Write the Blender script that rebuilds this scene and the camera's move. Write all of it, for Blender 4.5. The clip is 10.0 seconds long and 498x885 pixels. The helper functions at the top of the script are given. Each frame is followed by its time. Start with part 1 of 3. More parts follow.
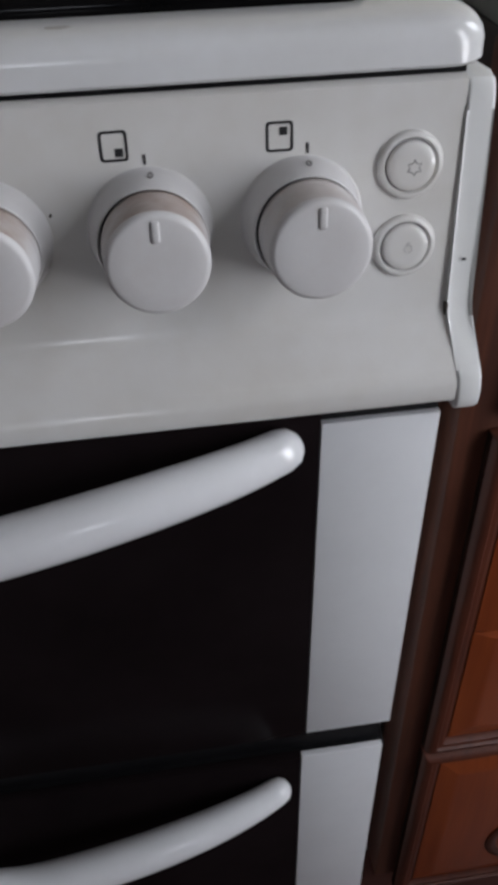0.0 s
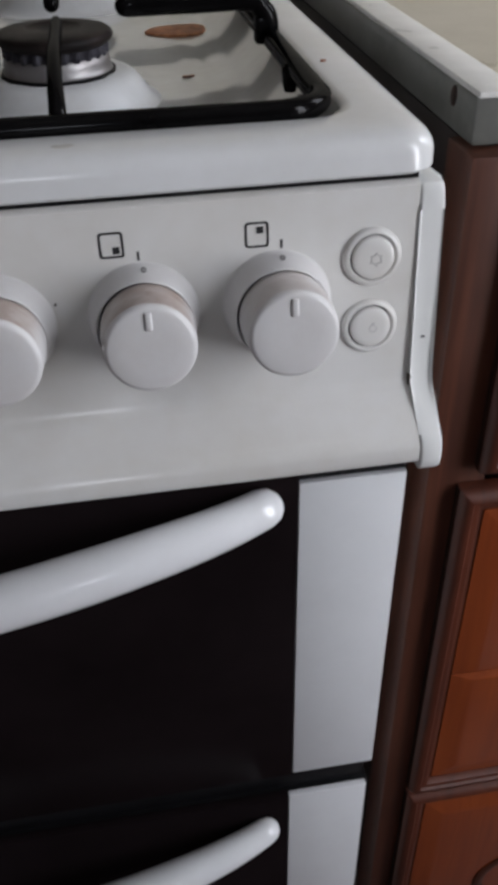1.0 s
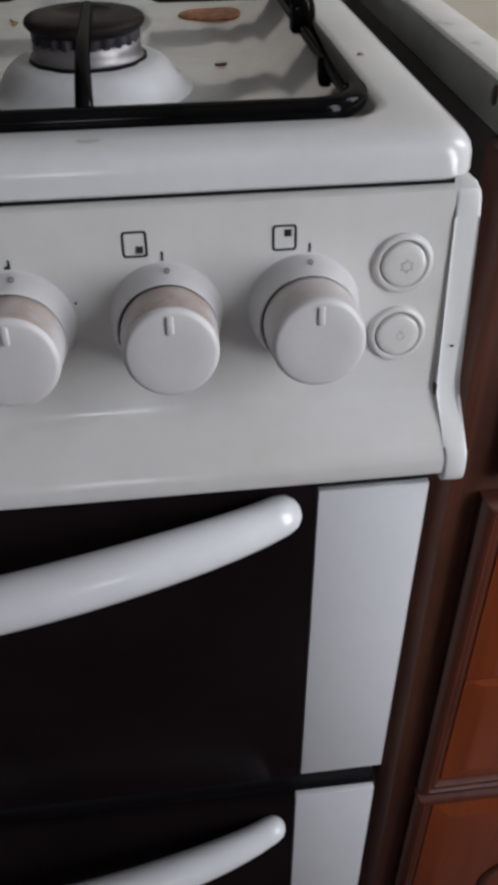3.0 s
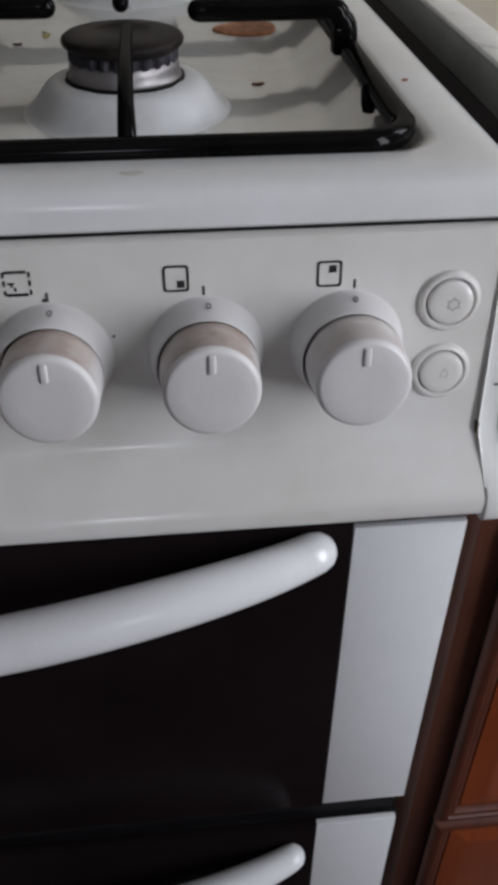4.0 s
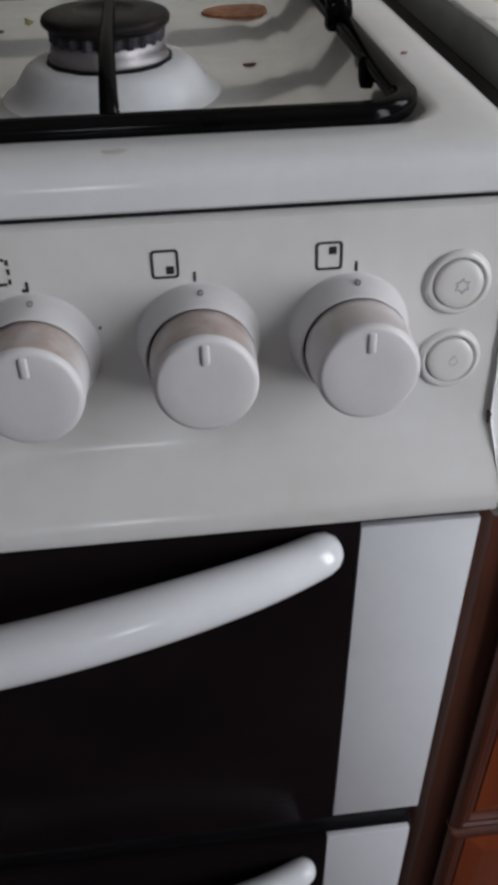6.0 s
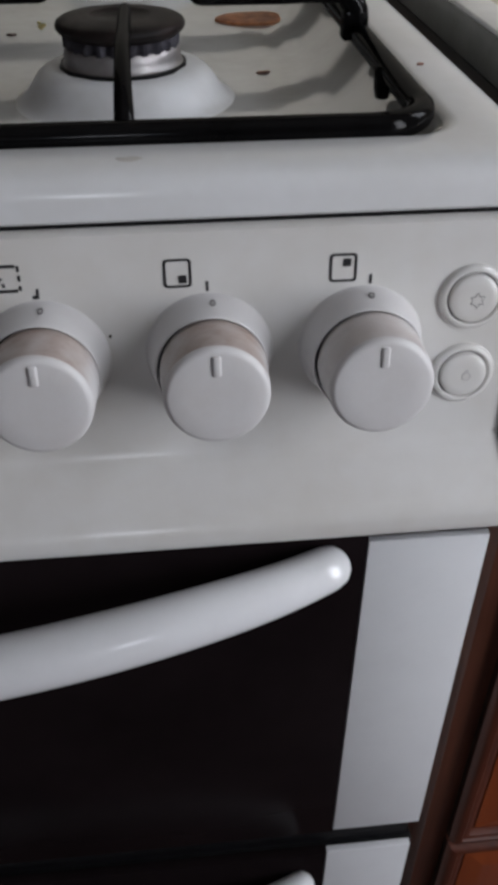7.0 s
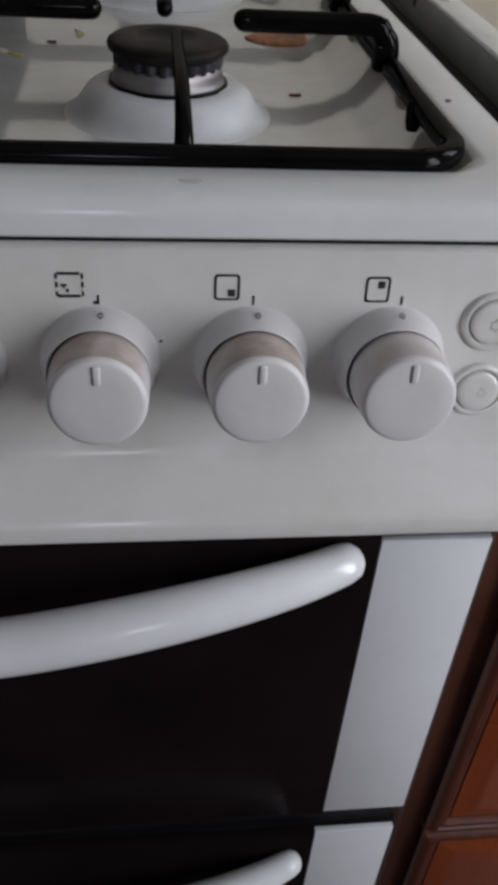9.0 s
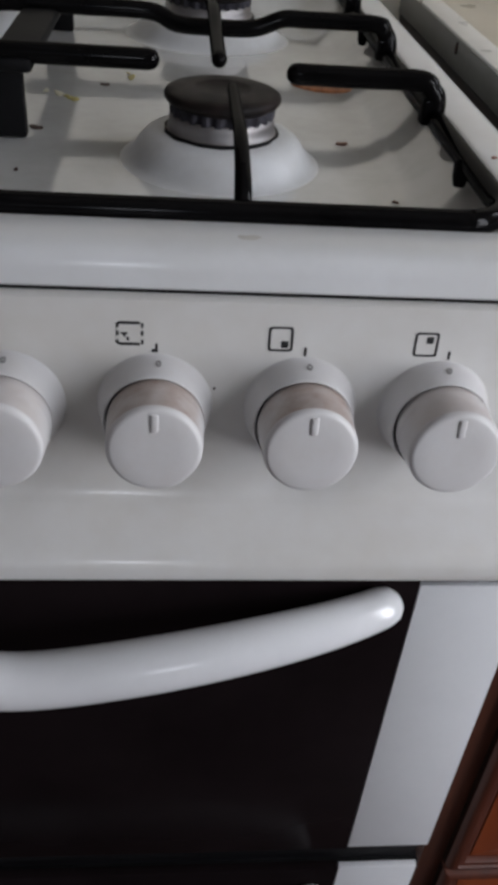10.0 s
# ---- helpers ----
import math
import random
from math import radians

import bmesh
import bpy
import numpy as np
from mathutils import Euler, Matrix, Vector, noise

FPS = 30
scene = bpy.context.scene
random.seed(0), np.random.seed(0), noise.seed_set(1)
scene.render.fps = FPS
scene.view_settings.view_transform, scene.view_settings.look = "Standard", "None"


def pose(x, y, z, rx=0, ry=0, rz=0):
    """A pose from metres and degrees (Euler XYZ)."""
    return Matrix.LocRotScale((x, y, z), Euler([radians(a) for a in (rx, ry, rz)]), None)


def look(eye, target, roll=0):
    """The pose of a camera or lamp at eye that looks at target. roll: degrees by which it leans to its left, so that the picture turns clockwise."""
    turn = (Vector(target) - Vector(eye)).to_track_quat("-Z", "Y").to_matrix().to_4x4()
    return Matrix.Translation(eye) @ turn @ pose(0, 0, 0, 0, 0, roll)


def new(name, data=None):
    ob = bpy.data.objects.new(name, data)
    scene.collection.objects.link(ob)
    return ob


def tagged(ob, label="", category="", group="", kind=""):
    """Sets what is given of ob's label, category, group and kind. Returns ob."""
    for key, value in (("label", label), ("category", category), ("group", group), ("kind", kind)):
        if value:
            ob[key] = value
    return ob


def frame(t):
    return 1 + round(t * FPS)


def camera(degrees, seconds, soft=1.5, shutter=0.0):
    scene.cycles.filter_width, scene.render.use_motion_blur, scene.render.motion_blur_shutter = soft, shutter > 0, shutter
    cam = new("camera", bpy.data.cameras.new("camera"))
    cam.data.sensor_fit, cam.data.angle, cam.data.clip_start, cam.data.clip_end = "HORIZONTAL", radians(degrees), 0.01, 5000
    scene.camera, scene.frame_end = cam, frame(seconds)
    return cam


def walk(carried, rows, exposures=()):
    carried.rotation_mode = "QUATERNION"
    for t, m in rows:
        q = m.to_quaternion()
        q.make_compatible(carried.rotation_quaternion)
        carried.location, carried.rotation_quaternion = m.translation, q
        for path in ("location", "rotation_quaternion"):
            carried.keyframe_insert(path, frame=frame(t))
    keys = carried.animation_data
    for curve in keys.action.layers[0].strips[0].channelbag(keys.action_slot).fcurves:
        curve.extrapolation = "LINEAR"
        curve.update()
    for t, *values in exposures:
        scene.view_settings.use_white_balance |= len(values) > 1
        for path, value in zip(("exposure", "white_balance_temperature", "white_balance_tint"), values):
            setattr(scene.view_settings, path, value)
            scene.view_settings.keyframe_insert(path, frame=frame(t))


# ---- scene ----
cam = camera(32.7, 10.0, soft=4.9)
PATH = [
    (0, (-0.127, -0.287, 0.983), (0.079, 1.225, -0.308), -1.2),
    (0.5, (-0.134, -0.312, 1.005), (0.103, 1.249, -0.223), -1.5),
    (1, (-0.127, -0.313, 1.014), (0.111, 1.261, -0.197), -1.3),
    (1.5, (-0.126, -0.313, 1.015), (0.096, 1.257, -0.205), -1.3),
    (2, (-0.127, -0.308, 1.023), (0.092, 1.278, -0.174), -0.5),
    (3.3, (-0.124, -0.295, 1.018), (0.057, 1.249, -0.24), -0.3),
    (3.5, (-0.124, -0.291, 1.02), (0.058, 1.262, -0.229), -0.2),
    (4, (-0.135, -0.28, 1.027), (0.029, 1.268, -0.229), 0.4),
    (4.5, (-0.13, -0.285, 1.028), (0.043, 1.266, -0.223), -0.3),
    (5, (-0.127, -0.278, 1.021), (0.059, 1.276, -0.224), -0.1),
    (5.5, (-0.121, -0.276, 1.026), (0.12, 1.291, -0.193), 1.0),
    (6, (-0.132, -0.264, 1.011), (0.029, 1.287, -0.242), -0.9),
    (6.2, (-0.135, -0.261, 1.003), (0.001, 1.283, -0.261), -1.5),
    (7.3, (-0.135, -0.259, 1.014), (0.03, 1.302, -0.225), 0.5),
    (7.5, (-0.139, -0.261, 1.015), (0.022, 1.3, -0.226), 0.5),
    (8, (-0.149, -0.271, 1.019), (0.024, 1.29, -0.218), 1.6),
    (8.5, (-0.154, -0.278, 1.029), (0.022, 1.281, -0.21), 2.7),
    (9, (-0.162, -0.278, 1.03), (0.058, 1.269, -0.219), 4.2),
    (9.5, (-0.171, -0.275, 1.041), (0.023, 1.295, -0.183), 4.6),
    (10, (-0.177, -0.278, 1.045), (0.006, 1.298, -0.172), 5.0),
]
walk(cam, [(t, look(eye, target, roll)) for t, eye, target, roll in PATH],
     exposures=[(0.0, -0.22), (1.0, 0.0), (2.0, 0.0), (3.5, -0.04), (5.0, -0.07), (6.0, -0.12), (7.5, -0.08), (8.5, -0.06), (9.0, -0.15), (9.5, 0.05), (10.0, 0.0)])


# ---------------------------------------------------------------- light
world = bpy.data.worlds.new("sky")
scene.world = world
world.use_nodes = True
wn = world.node_tree
sky = wn.nodes.new("ShaderNodeTexSky")
sky.sky_type, sky.sun_disc = "NISHITA", False
sky.sun_elevation, sky.sun_rotation = radians(38), radians(150)
wn.nodes["Background"].inputs["Strength"].default_value = 0.12
wn.links.new(sky.outputs[0], wn.nodes["Background"].inputs["Color"])

sun = new("sun", bpy.data.lights.new("sun", "SUN"))
sun.data.energy, sun.data.angle, sun.data.color = 1.0, radians(10), (1.0, 0.96, 0.9)
sun.matrix_world = look((-1.5, 2.6, 2.4), (0, 0, 0))


def window_lamp(name, at, target, width, height, watts, colour):
    lamp = new(name, bpy.data.lights.new(name, "AREA"))
    lamp.data.shape, lamp.data.size, lamp.data.size_y = "RECTANGLE", width, height
    lamp.data.energy, lamp.data.color = watts, colour
    lamp.matrix_world = look(at, target)
    return lamp


window_lamp("daylight_front_window", (0.79, -0.62, 1.18), (0, -0.62, 1.18), 0.40, 1.10, 15.0, (0.885, 0.90, 0.97))
window_lamp("daylight_side_window", (0.79, 0.26, 1.38), (0, 0.26, 1.38), 0.28, 0.46, 3.0, (0.885, 0.90, 0.97))
window_lamp("daylight_back_window", (-0.32, -2.46, 1.72), (-0.32, 0, 1.72), 0.25, 0.42, 2.4, (0.885, 0.90, 0.97))


# ---------------------------------------------------------------- materials
def material(name, colour, rough=0.4, metal=0.0, spec=0.5, vary=0.08, scale=30.0, bump=0.0, bump_scale=300.0,
             rough_vary=0.08, tint=None, coat=0.0, coat_rough=0.05):
    m = bpy.data.materials.new(name)
    m.use_nodes = True
    nt = m.node_tree
    b = nt.nodes["Principled BSDF"]
    b.inputs["Metallic"].default_value = metal
    b.inputs["Specular IOR Level"].default_value = spec
    b.inputs["Coat Weight"].default_value = coat
    b.inputs["Coat Roughness"].default_value = coat_rough
    co = nt.nodes.new("ShaderNodeTexCoord")
    n1 = nt.nodes.new("ShaderNodeTexNoise")
    n1.inputs["Scale"].default_value, n1.inputs["Detail"].default_value = scale, 5
    n2 = nt.nodes.new("ShaderNodeTexNoise")
    n2.inputs["Scale"].default_value, n2.inputs["Detail"].default_value = scale * 9, 3
    for n in (n1, n2):
        nt.links.new(co.outputs["Object"], n.inputs["Vector"])
    ramp = nt.nodes.new("ShaderNodeValToRGB")
    low = tint or tuple(c * (1 - vary * 2.2) for c in colour)
    ramp.color_ramp.elements[0].position, ramp.color_ramp.elements[1].position = 0.32, 0.62
    ramp.color_ramp.elements[0].color, ramp.color_ramp.elements[1].color = (*low, 1), (*colour, 1)
    mix = nt.nodes.new("ShaderNodeMath")
    mix.operation, mix.inputs[1].default_value = "MULTIPLY_ADD", 0.25
    sub = nt.nodes.new("ShaderNodeMath")
    sub.operation, sub.inputs[1].default_value = "SUBTRACT", 0.12
    nt.links.new(n2.outputs["Fac"], mix.inputs[0])
    nt.links.new(n1.outputs["Fac"], mix.inputs[2])
    nt.links.new(mix.outputs[0], sub.inputs[0])
    nt.links.new(sub.outputs[0], ramp.inputs["Fac"])
    nt.links.new(ramp.outputs["Color"], b.inputs["Base Color"])
    rr = nt.nodes.new("ShaderNodeMapRange")
    rr.inputs["To Min"].default_value, rr.inputs["To Max"].default_value = max(rough - rough_vary, 0.01), rough + rough_vary
    nt.links.new(n1.outputs["Fac"], rr.inputs["Value"])
    nt.links.new(rr.outputs["Result"], b.inputs["Roughness"])
    if bump:
        n3 = nt.nodes.new("ShaderNodeTexNoise")
        n3.inputs["Scale"].default_value, n3.inputs["Detail"].default_value = bump_scale, 4
        nt.links.new(co.outputs["Object"], n3.inputs["Vector"])
        bp = nt.nodes.new("ShaderNodeBump")
        bp.inputs["Strength"].default_value, bp.inputs["Distance"].default_value = bump, 0.001
        nt.links.new(n3.outputs["Fac"], bp.inputs["Height"])
        nt.links.new(bp.outputs["Normal"], b.inputs["Normal"])
    return m


def wood(name, dark, light, rough=0.32, along="Z", scale=1.0):
    m = bpy.data.materials.new(name)
    m.use_nodes = True
    nt = m.node_tree
    b = nt.nodes["Principled BSDF"]
    co = nt.nodes.new("ShaderNodeTexCoord")
    mp = nt.nodes.new("ShaderNodeMapping")
    s = [60.0 * scale] * 3
    s["XYZ".index(along)] = 3.0 * scale
    mp.inputs["Scale"].default_value = s
    nt.links.new(co.outputs["Object"], mp.inputs["Vector"])
    grain = nt.nodes.new("ShaderNodeTexNoise")
    grain.inputs["Scale"].default_value, grain.inputs["Detail"].default_value = 2.2, 8
    grain.inputs["Distortion"].default_value = 0.6
    nt.links.new(mp.outputs[0], grain.inputs["Vector"])
    broad = nt.nodes.new("ShaderNodeTexNoise")
    broad.inputs["Scale"].default_value, broad.inputs["Detail"].default_value = 9 * scale, 3
    nt.links.new(co.outputs["Object"], broad.inputs["Vector"])
    add = nt.nodes.new("ShaderNodeMath")
    add.operation, add.inputs[1].default_value = "MULTIPLY_ADD", 0.55
    half = nt.nodes.new("ShaderNodeMath")
    half.operation, half.inputs[1].default_value = "MULTIPLY", 0.45
    nt.links.new(broad.outputs["Fac"], half.inputs[0])
    nt.links.new(grain.outputs["Fac"], add.inputs[0])
    nt.links.new(half.outputs[0], add.inputs[2])
    ramp = nt.nodes.new("ShaderNodeValToRGB")
    ramp.color_ramp.elements[0].position, ramp.color_ramp.elements[1].position = 0.33, 0.68
    ramp.color_ramp.elements[0].color, ramp.color_ramp.elements[1].color = (*dark, 1), (*light, 1)
    nt.links.new(add.outputs[0], ramp.inputs["Fac"])
    nt.links.new(ramp.outputs["Color"], b.inputs["Base Color"])
    rr = nt.nodes.new("ShaderNodeMapRange")
    rr.inputs["To Min"].default_value, rr.inputs["To Max"].default_value = rough - 0.08, rough + 0.12
    nt.links.new(broad.outputs["Fac"], rr.inputs["Value"])
    nt.links.new(rr.outputs["Result"], b.inputs["Roughness"])
    bp = nt.nodes.new("ShaderNodeBump")
    bp.inputs["Strength"].default_value, bp.inputs["Distance"].default_value = 0.25, 0.0006
    nt.links.new(grain.outputs["Fac"], bp.inputs["Height"])
    nt.links.new(bp.outputs["Normal"], b.inputs["Normal"])
    return m


ENAMEL = material("white_enamel", (0.78, 0.79, 0.78), 0.16, vary=0.03, scale=14, rough_vary=0.05, bump=0.05, bump_scale=120)
RIM = material("hob_rim_enamel", (0.71, 0.72, 0.73), 0.15, vary=0.03, scale=18, rough_vary=0.05, tint=(0.66, 0.665, 0.665), bump=0.03, bump_scale=60, coat=0.1, coat_rough=0.05)
DOME = material("dome_enamel", (0.74, 0.755, 0.77), 0.36, vary=0.03, scale=22, rough_vary=0.08, tint=(0.66, 0.665, 0.665), spec=0.35)
WELL = material("hob_enamel", (0.70, 0.71, 0.70), 0.16, vary=0.05, scale=16, rough_vary=0.05, tint=(0.60, 0.605, 0.585), coat=1.0, coat_rough=0.035)
WELL.node_tree.nodes["Principled BSDF"].inputs["Coat IOR"].default_value = 2.2
PANEL = material("control_panel_paint", (0.715, 0.712, 0.70), 0.22, vary=0.03, scale=9, rough_vary=0.04, coat=0.5, coat_rough=0.06, tint=(0.64, 0.622, 0.585), bump=0.04, bump_scale=500)
STRIP = material("door_strip_paint", (0.73, 0.745, 0.765), 0.42, vary=0.02, scale=25, rough_vary=0.04, bump=0.12, bump_scale=1400)
PLASTIC = material("knob_plastic", (0.665, 0.66, 0.665), 0.34, vary=0.03, scale=30, rough_vary=0.06, tint=(0.63, 0.615, 0.61), bump=0.06, bump_scale=900)
HANDLE = material("handle_plastic", (0.81, 0.82, 0.84), 0.12, coat=0.3, coat_rough=0.04, vary=0.02, scale=30, rough_vary=0.05, bump=0.05, bump_scale=400)
GLASS = material("black_oven_glass", (0.0118, 0.0084, 0.0092), 0.2, vary=0.2, scale=6, rough_vary=0.04, spec=0.006)
BLACK = material("black_gap", (0.006, 0.006, 0.007), 0.5, vary=0.2, spec=0.15)
IRON = material("black_enamelled_steel", (0.0045, 0.0042, 0.0045), 0.14, vary=0.2, scale=60, rough_vary=0.05, spec=0.0, bump=0.05, bump_scale=300, coat=0.2, coat_rough=0.1)
CAP = material("burner_cap_enamel", (0.010, 0.008, 0.008), 0.5, spec=0.15, vary=0.25, scale=90, tint=(0.020, 0.014, 0.013), rough_vary=0.1, bump=0.3, bump_scale=800)
ALU = material("cast_aluminium", (0.37, 0.36, 0.36), 0.46, metal=1.0, vary=0.12, scale=60, rough_vary=0.1, tint=(0.30, 0.28, 0.28), bump=0.25, bump_scale=700)
CROWN = material("sooty_burner_crown", (0.045, 0.042, 0.055), 0.6, metal=0.4, vary=0.3, scale=200)
PRINT = material("black_print", (0.02, 0.02, 0.022), 0.45, vary=0.3, scale=900)
GREYPRINT = material("grey_print", (0.32, 0.31, 0.31), 0.45, vary=0.2, scale=900)
FAINTPRINT = material("faint_print", (0.5, 0.49, 0.49), 0.45, vary=0.1, scale=900)
GRIME = material("grime", (0.09, 0.075, 0.06), 0.6, vary=0.3, scale=300)
METALTRIM = material("brushed_edge_strip", (0.23, 0.23, 0.21), 0.45, metal=0.35, vary=0.12, scale=20, bump=0.1)
LIP = material("worktop_lip", (0.82, 0.81, 0.78), 0.3, vary=0.05, scale=40, rough_vary=0.08)
LAMINATE = material("beige_laminate", (0.74, 0.68, 0.56), 0.3, vary=0.08, scale=14, tint=(0.66, 0.60, 0.48))
SIDEWOOD = material("dark_carcass", (0.055, 0.045, 0.042), 0.5, vary=0.2, scale=10)
SHADEDEDGE = material("shaded_edge", (0.022, 0.010, 0.007), 0.8, vary=0.2, scale=40, spec=0.05)
WOODDARK = wood("dark_stained_wood", (0.045, 0.014, 0.008), (0.115, 0.038, 0.021), 0.42)
WOODEDGE = wood("moulding_wood", (0.050, 0.012, 0.006), (0.125, 0.030, 0.013), 0.5)
WOODPANEL = wood("orange_brown_wood", (0.19, 0.036, 0.010), (0.30, 0.066, 0.017))
WALL = material("wall_paint", (0.80, 0.755, 0.65), 0.7, vary=0.04, scale=3, bump=0.2, bump_scale=60)
CEIL = material("ceiling_paint", (0.62, 0.61, 0.58), 0.8, vary=0.03, scale=3)
FLOOR = material("floor_tile", (0.13, 0.055, 0.045), 0.3, vary=0.15, scale=5)
FOOD = material("dried_peel", (0.60, 0.25, 0.11), 0.5, vary=0.25, scale=160, tint=(0.30, 0.09, 0.03), bump=0.5, bump_scale=500)
CRUMB = material("burnt_crumb", (0.05, 0.02, 0.012), 0.7, vary=0.3, scale=300)
REDCRUMB = material("red_crumb", (0.26, 0.12, 0.085), 0.6, vary=0.3, scale=300)
GREASE = material("yellow_grease", (0.42, 0.36, 0.08), 0.3, vary=0.3, scale=300, tint=(0.28, 0.22, 0.04))
SPLASH = material("dried_splash", (0.66, 0.63, 0.48), 0.35, vary=0.2, scale=200)


def greasy(name, amount):
    """Knob plastic with brown finger grease worn into the upper side of the grip."""
    m = material(name, (0.665, 0.66, 0.665), 0.34, vary=0.03, scale=30, rough_vary=0.06, tint=(0.665, 0.65, 0.645), bump=0.06, bump_scale=900)
    nt = m.node_tree
    b = nt.nodes["Principled BSDF"]
    clean = b.inputs["Base Color"].links[0].from_socket
    co = nt.nodes.new("ShaderNodeTexCoord")
    sep = nt.nodes.new("ShaderNodeSeparateXYZ")
    up = nt.nodes.new("ShaderNodeMapRange")
    up.interpolation_type = "SMOOTHSTEP"
    up.inputs["From Min"].default_value, up.inputs["From Max"].default_value = 0.835, 0.853
    blot = nt.nodes.new("ShaderNodeTexNoise")
    blot.inputs["Scale"].default_value, blot.inputs["Detail"].default_value = 85, 4
    spread = nt.nodes.new("ShaderNodeMapRange")
    spread.inputs["From Min"].default_value, spread.inputs["From Max"].default_value = 0.25, 0.75
    spread.inputs["To Min"].default_value, spread.inputs["To Max"].default_value = 0.35 * amount, amount
    mul = nt.nodes.new("ShaderNodeMath")
    mul.operation = "MULTIPLY"
    mix = nt.nodes.new("ShaderNodeMix")
    mix.data_type = "RGBA"
    mix.inputs[7].default_value = (0.29, 0.195, 0.145, 1)
    nt.links.new(co.outputs["Object"], sep.inputs[0])
    nt.links.new(sep.outputs["Z"], up.inputs["Value"])
    nt.links.new(co.outputs["Object"], blot.inputs["Vector"])
    nt.links.new(blot.outputs["Fac"], spread.inputs["Value"])
    nt.links.new(up.outputs["Result"], mul.inputs[0])
    nt.links.new(spread.outputs["Result"], mul.inputs[1])
    nt.links.new(mul.outputs[0], mix.inputs[0])
    nt.links.new(clean, mix.inputs[6])
    nt.links.new(mix.outputs[2], b.inputs["Base Color"])
    return m


GRIMY = greasy("greasy_knob_plastic", 1.0)
SMUDGED = greasy("smudged_knob_plastic", 0.45)


# ---------------------------------------------------------------- mesh tools
def mesh_of(bm, name, mat, smooth=True):
    bmesh.ops.recalc_face_normals(bm, faces=bm.faces)
    me = bpy.data.meshes.new(name)
    bm.to_mesh(me)
    bm.free()
    me.materials.append(mat)
    if smooth:
        for p in me.polygons:
            p.use_smooth = True
        me.set_sharp_from_angle(angle=radians(40))
    return me


def part(name, bm, mat, parent=None, label="", smooth=True):
    ob = new(name, mesh_of(bm, name, mat, smooth))
    if parent is not None:
        ob.parent = parent
        ob.matrix_parent_inverse = parent.matrix_world.inverted()
    return tagged(ob, label)


def thing(name, at, label, category, group="", kind=""):
    ob = new(name)
    ob.empty_display_size = 0.02
    ob.matrix_world = Matrix.Translation(at)
    return tagged(ob, label, category, group, kind)


def box(x0, x1, y0, y1, z0, z1, bevel=0.0, seg=2, m=None):
    bm = bmesh.new()
    bmesh.ops.create_cube(bm, size=1)
    for v in bm.verts:
        v.co = Vector(((x0 + x1) / 2 + v.co.x * (x1 - x0), (y0 + y1) / 2 + v.co.y * (y1 - y0), (z0 + z1) / 2 + v.co.z * (z1 - z0)))
    if bevel:
        bmesh.ops.bevel(bm, geom=bm.edges[:], offset=bevel, segments=seg, profile=0.5, affect="EDGES")
    if m is not None:
        bm.transform(m)
    return bm


def lathe(profile, seg=48, m=None, wobble=None):
    """Profile of (radius, height) about the local z axis."""
    bm = bmesh.new()
    rings = []
    for k, (r, h) in enumerate(profile):
        if r < 1e-6:
            rings.append([bm.verts.new((0, 0, h))])
            continue
        rings.append([bm.verts.new((r * (wobble(k, i) if wobble else 1) * math.cos(2 * math.pi * i / seg),
                                    r * (wobble(k, i) if wobble else 1) * math.sin(2 * math.pi * i / seg), h)) for i in range(seg)])
    for a, b in zip(rings, rings[1:]):
        for i in range(seg):
            j = (i + 1) % seg
            if len(a) == 1 and len(b) == 1:
                continue
            if len(a) == 1:
                bm.faces.new((a[0], b[i], b[j]))
            elif len(b) == 1:
                bm.faces.new((a[i], a[j], b[0]))
            else:
                bm.faces.new((a[i], a[j], b[j], b[i]))
    if m is not None:
        bm.transform(m)
    return bm


